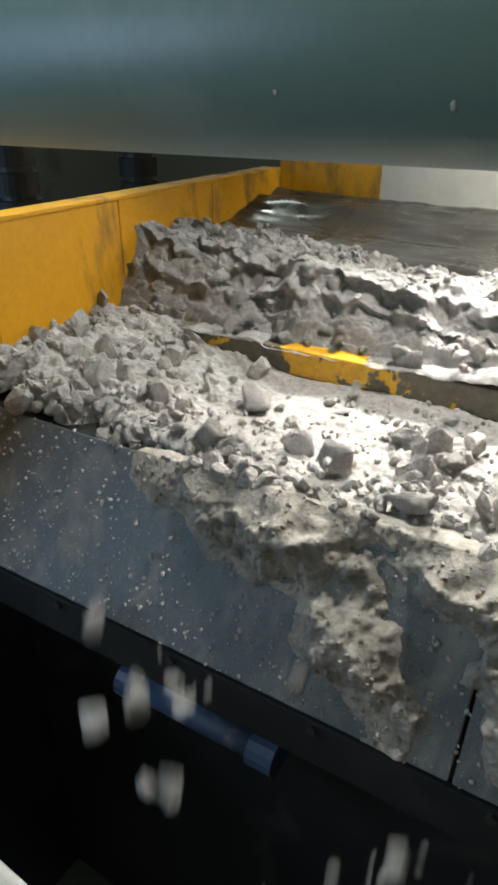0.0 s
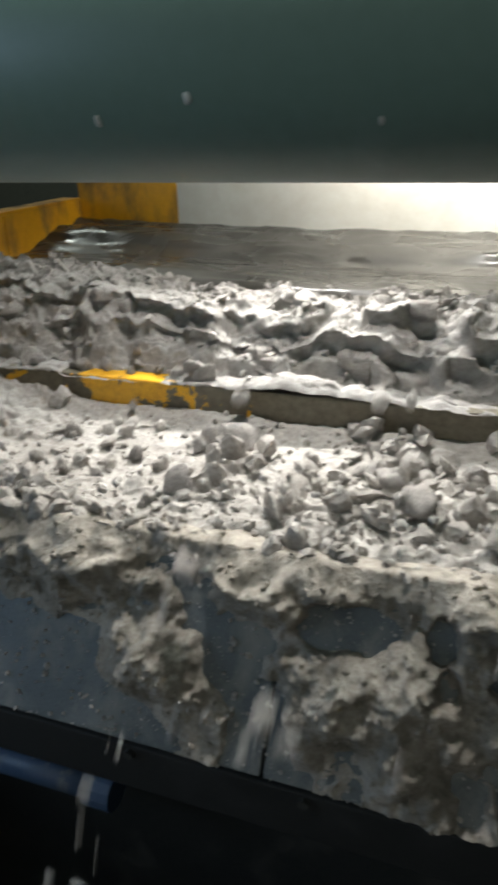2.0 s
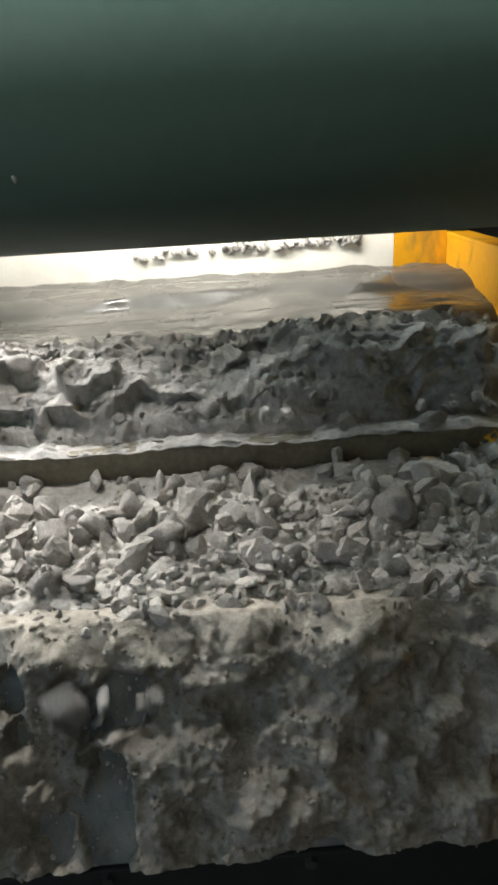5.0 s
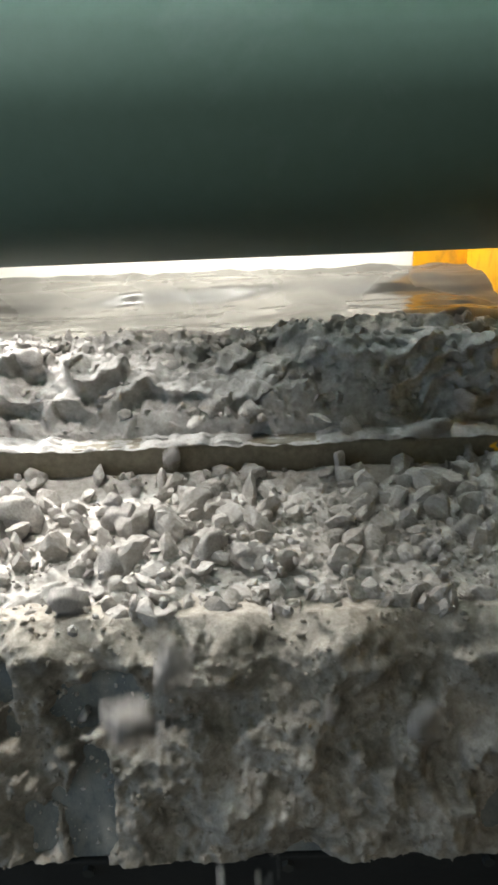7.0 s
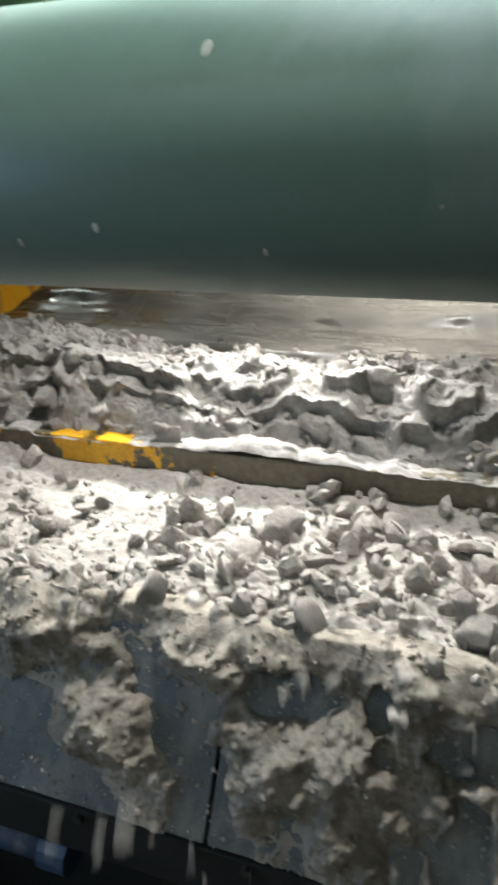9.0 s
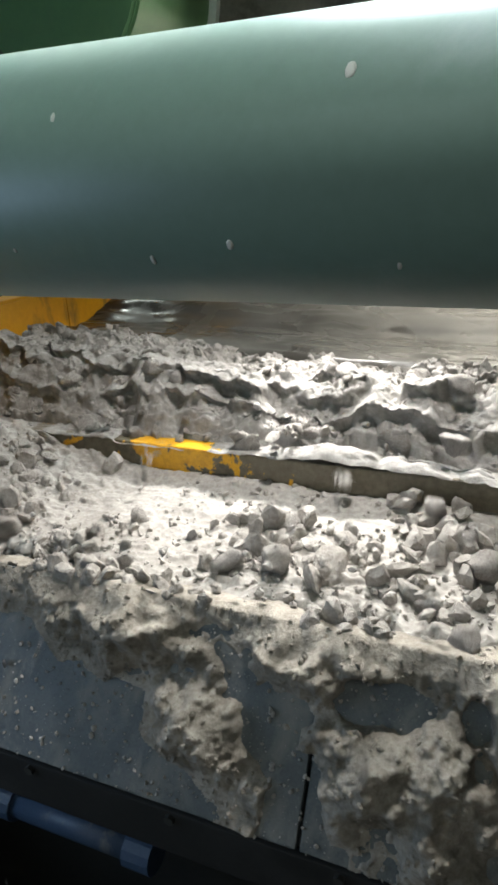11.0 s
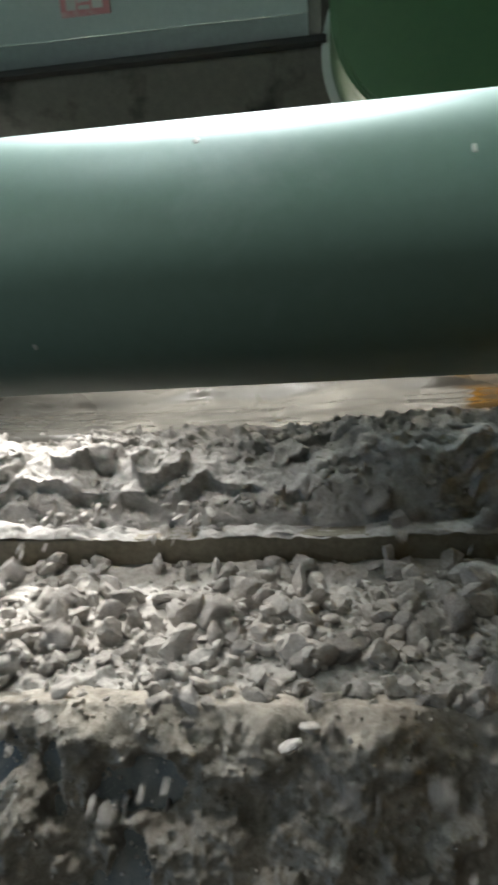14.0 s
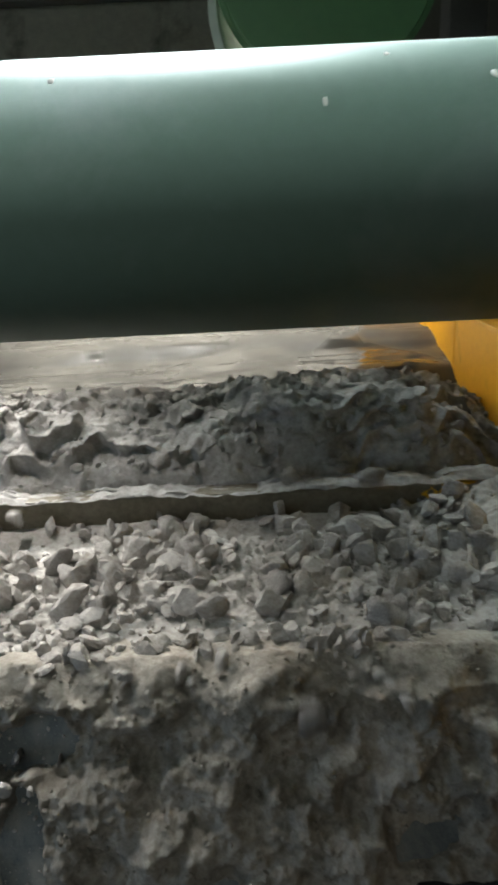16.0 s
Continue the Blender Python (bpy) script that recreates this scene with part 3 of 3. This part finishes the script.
co = np.stack([X, 0 * X, 0 * X], -1) + along + thick[..., None] * lean
CAKE = co
on = thick > 0.0005
CAKE_ON, nx_c, ns_c = on, nx, ns
keep = on[:-1, :-1] | on[1:, :-1] | on[1:, 1:] | on[:-1, 1:]
tagged(sheet("caked_clay", co, nx, ns, CLAY_CAKE, keep=keep), "crumbly brownish clay crust caked on the chute", "clay", kind="stuff")

# loose pieces that lie still
rr = np.random.RandomState(11)
places = []
for _ in range(2600):
    x, y = rr.uniform(XL, XR), rr.uniform(0.17, 0.62)
    if fbm(x, y, 5, 3.2, 2) + 0.6 * smooth(0.3, 1.0, np.float64(x)) - 0.35 < rr.uniform(-0.5, 0.4) or y < front_edge(x) + 0.01:
        continue
    r = 0.0035 + 0.008 * rr.rand() ** 3
    places.append((x, y, float(bed_z(np.float64(x), np.float64(y))) + r * 0.3, r))
tagged(scattered("clay_crumbs", CRUMBS, places, CLAY), "scattered small clay crumbs on the apron", "clay crumbs", kind="stuff")
places = []
for _ in range(2600):
    k = rr.rand()
    x = rr.uniform(0.42, 1.95) if k < 0.68 else (XL + 0.5 * rr.rand() ** 1.3 if k < 0.86 else XR - 0.35 * rr.rand())
    y = rr.uniform(0.215, 0.612)
    r = 0.004 + 0.036 * rr.rand() ** 4.0
    if fbm(np.float64(x), np.float64(y), 13, 10.0, 2) < -0.24 + rr.uniform(-0.25, 0.25) + 0.75 * smooth(0.75, 0.35, np.float64(x)) * smooth(0.12, 0.3, np.float64(x)) or y < float(front_edge(x)) + 0.05 + r:
        continue
    places.append((x, y, float(bed_z(np.float64(x), np.float64(y))) + r * rr.uniform(0.0, 0.7), r))
for _ in range(330):
    x = XL + 0.66 * rr.rand()
    f, r = rr.rand(), 0.005 + 0.026 * rr.rand() ** 2.5
    y = float(front_edge(x)) - 0.012 + 0.07 * f
    places.append((x, y, float(bed_z(np.float64(x), np.float64(y))) - 0.055 * (1 - f) ** 1.5 + 0.2 * r, r))
for _ in range(420):
    x = rr.uniform(0.2, 2.05)
    f, r = rr.rand(), 0.005 + 0.026 * rr.rand() ** 2.5
    if fbm(np.float64(x), np.float64(0), 2, 7.0, 2) < rr.uniform(-0.2, 0.2):
        continue
    y = 0.165 + 0.05 * f
    places.append((x, y, 0.268 + 0.35 * r, r))
tagged(scattered("heaped_clay_pieces", COARSE, places, CLAY, 3.0), "grey clay pieces heaped on the apron and along the side walls", "clay pieces", kind="stuff")
places = []
CLODS = []
for _ in range(900):
    i, j = rr.randint(820), (rr.randint(8, 60) if rr.rand() < 0.35 else rr.randint(90, 205))
    r = 0.003 + 0.015 * rr.rand() ** 3
    places.append((*(BANK[i, j] + (0, 0, r * 0.3)), r))
for _ in range(90):
    k = rr.rand()
    i, j = rr.randint(820), (rr.randint(8, 50) if k < 0.4 else rr.randint(45, 200))
    r = 0.014 + 0.034 * rr.rand() ** 2.0
    CLODS.append((*(BANK[i, j] + (0, 0.3 * r, -0.35 * r)), r))
for k, (x, y, z, r) in enumerate(CLODS):
    ob = new("clay_clod", STONES[k % len(STONES)])
    ob.matrix_world = Matrix.LocRotScale((x, y, z), Euler((rr.uniform(-0.5, 0.5), rr.uniform(-0.5, 0.5), rr.uniform(-3, 3))), (r * 1.2, r, r))
    tagged(ob, "chunky clay clod bedded in the clay bank", "clay lump", "clods in the bank")
for k in range(15):
    x, r = rr.uniform(-0.1, 2.0), 0.016 + 0.026 * rr.rand() ** 1.5
    ob = new("clay_clod", STONES[k % len(STONES)])
    ob.matrix_world = Matrix.LocRotScale((x, rr.uniform(0.64, 0.70), BAR_TOP + r * rr.uniform(0.05, 0.4)), Euler(rr.uniform(-3, 3, 3)), (r * 1.2, r, r * 0.85))
    tagged(ob, "clay clod resting on the cross bar", "clay lump", "clods on the bar")
tagged(scattered("bank_crumbs", COARSE, places, CLAY_PILE), "clay crumbs lying on the clay bank", "clay crumbs", kind="stuff")
places = []
for _ in range(3000):
    x, s = rr.uniform(XL, 1.3), rr.rand()
    r = 0.0009 + 0.0055 * rr.rand() ** 4
    p = s * CH_LEN * CH_D + 0.001 * CH_N
    places.append((x, p[1], p[2], r))
tagged(scattered("chute_specks", CRUMBS, places, CLAY), "clay specks sticking to the bare steel chute", "clay specks", kind="stuff")
places = []
for k in range(70):
    x = rr.uniform(1.06, 1.8)
    r = 0.006 + 0.013 * rr.rand()
    places.append((x, BACK_Y - 0.005, 0.606 + 0.016 * rr.rand() + 0.02 * (x - 1.1), r))
tagged(scattered("wall_clods", COARSE, places, CLAY_PILE), "row of clay clods stuck to the end wall", "clay clods", kind="stuff")
for x, s, r in ((1.125, 0.60, 0.022), (1.085, 0.45, 0.02), (1.19, 0.58, 0.012), (0.45, 0.62, 0.012), (0.2, 0.45, 0.01), (1.06, 0.50, 0.014)):
    ob = new("stuck_clod", STONES[int(s * 13)])
    p = s * CH_LEN * CH_D + 0.008 * CH_N
    ob.matrix_world = Matrix.LocRotScale((x, p[1], p[2]), Euler((1, x * 9, 2)), (r * 1.3, r * 0.8, r * 0.7))
    tagged(ob, "pale clay clod stuck to the chute", "clay lump", "stuck clods")

places = []
for _ in range(3600):
    i, j = rr.randint(nx_c), rr.randint(ns_c - 24)
    if CAKE_ON[i, j]:
        r = 0.0016 + 0.0055 * rr.rand() ** 2.5
        places.append((*(CAKE[i, j] + 0.3 * r * CH_N), r))
tagged(scattered("crust_grains", CRUMBS, places, CLAY_CAKE), "clay grains stuck in the crust on the chute", "clay grains", kind="stuff")

# mud cap on the bar
nx, ny = 420, 14
X, V = grid(XL, XR, nx, 0, 1, ny)
cap = 0.009 + 0.030 * np.maximum(fbm(X, 0, 0, 6, 4), -0.2)
cap = np.where((X > 0.10) & (X < 0.36), 0.0 * X - 0.003, cap)
prof = np.sin(np.pi * np.clip(V * 0.9 + 0.05, 0, 1)) ** 0.5
Yc = BAR_Y - 0.003 + 0.064 * V - 0.006 * fbm(X, V, 1, 14, 2)
Zc = BAR_TOP - 0.004 + prof * cap + 0.004 * fbm(X, V, 2, 40, 3)
tagged(sheet("mud_cap", np.stack([X, Yc, Zc], -1), nx, ny, CLAY_PILE, bar), "pale clay lying along the top of the bar")


# ---- clay lumps that travel over the bar and apron and drop off the edge ----
def lump_track(r, x, size, start, speed, drift, flat=False):
    """Rows of time and place of one lump: rest in the bank, hop over the bar, creep, fall. start: when it crosses the bar (may lie before 0)."""
    edge = float(front_edge(x)) + 0.01
    creep = (0.565 - edge) / speed
    leave = start + 0.5 + creep
    spin = [r.uniform(-30, 30), r.uniform(-30, 30), r.uniform(0, 360)]
    turn = [r.uniform(-0.4, 0.4), r.uniform(-0.4, 0.4), r.uniform(-1, 1)]
    if flat:
        spin, turn = [0, 0, spin[2]], [r.uniform(-0.05, 0.05), r.uniform(-0.05, 0.05), r.uniform(-0.2, 0.2)]

    def at(t):
        k = t - start
        if k <= 0:
            p, a = (x, 0.76, 0.335 - size - sink), 0
        elif k < 0.5:
            f = k / 0.5
            p = (x + drift * 0.1 * f, 0.76 - 0.195 * f, 0.335 - size - sink + (1 - abs(2 * f - 1) ** 2) * (0.05 + 1.9 * size + sink) + f * (bed0 + size * 0.55 - 0.335 + size + sink))
            a = 110 * f
        elif t < leave:
            f = (t - start - 0.5) / creep
            y = 0.565 + (edge - 0.565) * f
            xx = x + drift * (0.1 + f * 0.4)
            p = (xx, y, float(bed_z(np.float64(xx), np.float64(y))) + size * 0.55)
            a = 110 + 70 * f
        else:
            f = t - leave
            z = EDGE[1] + size * 0.55 + 0.35 * f - 4.9 * f * f
            y = edge - 0.02 - push * f
            y = min(y, max(z, -0.05) * EDGE[0] / EDGE[1] - size * 1.3 - 0.012) if f > 0.06 else y
            p = (x + drift * 0.5 + drift * f, y, max(z, -1.44))
            a = 180 + 260 * min(f, 0.62)
        return p, a

    sink = 0.03 if flat else 0.0
    push = r.uniform(0.3, 1.1)
    bed0 = float(bed_z(np.float64(x), np.float64(0.565)))
    keys = {0.0, 16.0}
    for t in (start, start + 0.12, start + 0.25, start + 0.38, start + 0.5):
        keys.add(t)
    n = max(3, int(creep / 0.9))
    for i in range(1, n):
        keys.add(start + 0.5 + creep * i / n)
    for k in (0.0, 0.06, 0.14, 0.22, 0.3, 0.4, 0.5, 0.62):
        keys.add(leave + k)
    rows = []
    for t in sorted(k for k in keys if 0 <= k <= 16):
        if rows and t - rows[-1][0] < 0.034:
            continue
        p, a = at(t)
        rows.append((t, pose(*p, spin[0] + turn[0] * a, spin[1] + turn[1] * a, spin[2] + turn[2] * a)))
    if rows[-1][0] < 16:
        rows.append((16.0, rows[-1][1]))
    return rows


TRACKS = []
# lumps seen dropping: seconds, x, z, radius
DROPS = ((0.0, 0.14, 0.03, 0.030),
         (0.0, 0.28, -0.04, 0.040),
         (0.0, 0.17, -0.15, 0.038),
         (0.0, 0.28, -0.26, 0.034),
         (0.5, 0.20, -0.18, 0.040),
         (0.5, 0.25, 0.19, 0.026),
         (0.5, 0.13, -0.17, 0.026),
         (3.0, 0.94, 0.27, 0.045),
         (7.0, 1.21, 0.25, 0.045),
         (7.0, 1.26, 0.27, 0.035),
         (7.0, 1.60, 0.17, 0.035),
         (8.0, 0.82, 0.19, 0.045),
         (8.0, 1.30, 0.31, 0.040),
         (8.5, 0.94, 0.28, 0.050),
         (8.5, 1.14, 0.21, 0.035),
         (8.5, 0.80, 0.07, 0.030),
         (11.5, 0.64, 0.19, 0.045),
         (12.5, 0.99, 0.27, 0.045),
         (12.5, 1.17, 0.25, 0.026),
         (12.5, 1.24, 0.25, 0.022),
         (15.4, 1.22, 0.37, 0.045),
         (16.0, 1.56, 0.24, 0.030))


def lumps():
    r = random.Random(21)
    for i in range(400):
        x = r.uniform(-0.15, 0.6) if r.random() < 0.28 else r.uniform(0.5, 1.95)
        size = 0.011 + 0.032 * r.random() ** 2.0
        if i % 23 == 0:
            size = r.uniform(0.036, 0.047)
        speed = r.uniform(0.11, 0.21)
        start = r.uniform(-4.6, 15.4)
        drift = r.uniform(-0.06, 0.06)
        if i < len(DROPS):
            when, x, z, size = DROPS[i]
            drift = 0.0
            start = when - math.sqrt(max(EDGE[1] + 0.02 - z, 0.005) / 4.9) - 0.04 - 0.5 - (0.555 - float(front_edge(x))) / speed
        ob = new("clay_lump", STONES[r.randrange(len(STONES))])
        ob.scale = [size] * 3
        tagged(ob, "pale grey lump of broken clay on the apron" if size < 0.04 else "large pale lump of broken clay on the apron", "clay lump", "clay lumps on the apron")
        TRACKS.append((ob, lump_track(r, x, size, start, speed, drift)))


lumps()


def rolling_pieces():
    """Loose handfuls of pieces that shuffle together over the apron and off its edge."""
    r = random.Random(33)
    shapes = []
    for k in range(14):
        q = np.random.RandomState(100 + k)
        pts = []
        for _ in range(7):
            rad = 0.006 + 0.020 * q.rand() ** 2.2
            pts.append((q.normal(0, 0.055), q.normal(0, 0.022), rad * 0.3 - 0.008, rad))
        shapes.append(scattered("rolling_pieces", COARSE, pts, CLAY))
    for i in range(420):
        ob = shapes[i] if i < len(shapes) else new("rolling_pieces", shapes[i % len(shapes)].data)
        tagged(ob, "small broken clay pieces shuffling over the apron", "clay pieces", kind="stuff")
        x = r.uniform(-0.2, 0.5) if r.random() < 0.2 else r.uniform(0.5, 1.95)
        TRACKS.append((ob, lump_track(r, x, 0.02, r.uniform(-3.6, 15.6), r.uniform(0.12, 0.20), r.uniform(-0.03, 0.03), True)))


rolling_pieces()


def crumb_falls():
    """Handfuls of small crumbs that slip off the edge together."""
    r = random.Random(5)
    shapes = []
    for k in range(12):
        q = np.random.RandomState(k)
        pts = [(q.normal(0, 0.045), q.normal(0, 0.01), q.normal(0, 0.05), 0.003 + 0.013 * q.rand() ** 2.5) for _ in range(8)]
        ob = scattered("falling_crumbs", CRUMBS, pts, CLAY)
        shapes.append(ob)
    for i in range(340):
        ob = shapes[i] if i < len(shapes) else new("falling_crumbs", shapes[i % len(shapes)].data)
        tagged(ob, "small clay crumbs dropping off the apron edge", "clay crumbs", kind="stuff")
        x, leave, push = r.uniform(-0.25, 2.0), r.uniform(-0.3, 15.7), r.uniform(0.35, 0.9)
        if i >= 250:
            x, leave = r.uniform(1.35, 2.0), r.choice((r.uniform(3.4, 7.5), r.uniform(12.4, 15.8)))
        e = float(front_edge(x))
        turn = r.uniform(0, 360)
        rows = []
        for k in (-99, 0.0, 0.08, 0.16, 0.24, 0.32, 0.42, 0.54, 99):
            f = min(max(k, 0), 0.56)
            z = EDGE[1] - 0.06 + 0.06 * min(f / 0.1, 1) - 4.9 * f * f
            y = min(e + 0.06 - push * f - 0.06 * min(f / 0.1, 1), (max(z, -0.05) * EDGE[0] / EDGE[1] - 0.05) if f > 0.1 else 9)
            t = min(max(leave + k, 0.0), 16.0)
            if rows and t - rows[-1][0] < 0.034:
                continue
            rows.append((t, pose(x, y, max(z, -1.40), 30 * f, 0, turn)))
        if rows[0][0] > 0:
            rows.insert(0, (0.0, rows[0][1]))
        if rows[-1][0] < 16:
            rows.append((16.0, rows[-1][1]))
        TRACKS.append((ob, rows))


crumb_falls()


def motions():
    for ob, rows in TRACKS:
        walk(ob, rows)


motions()
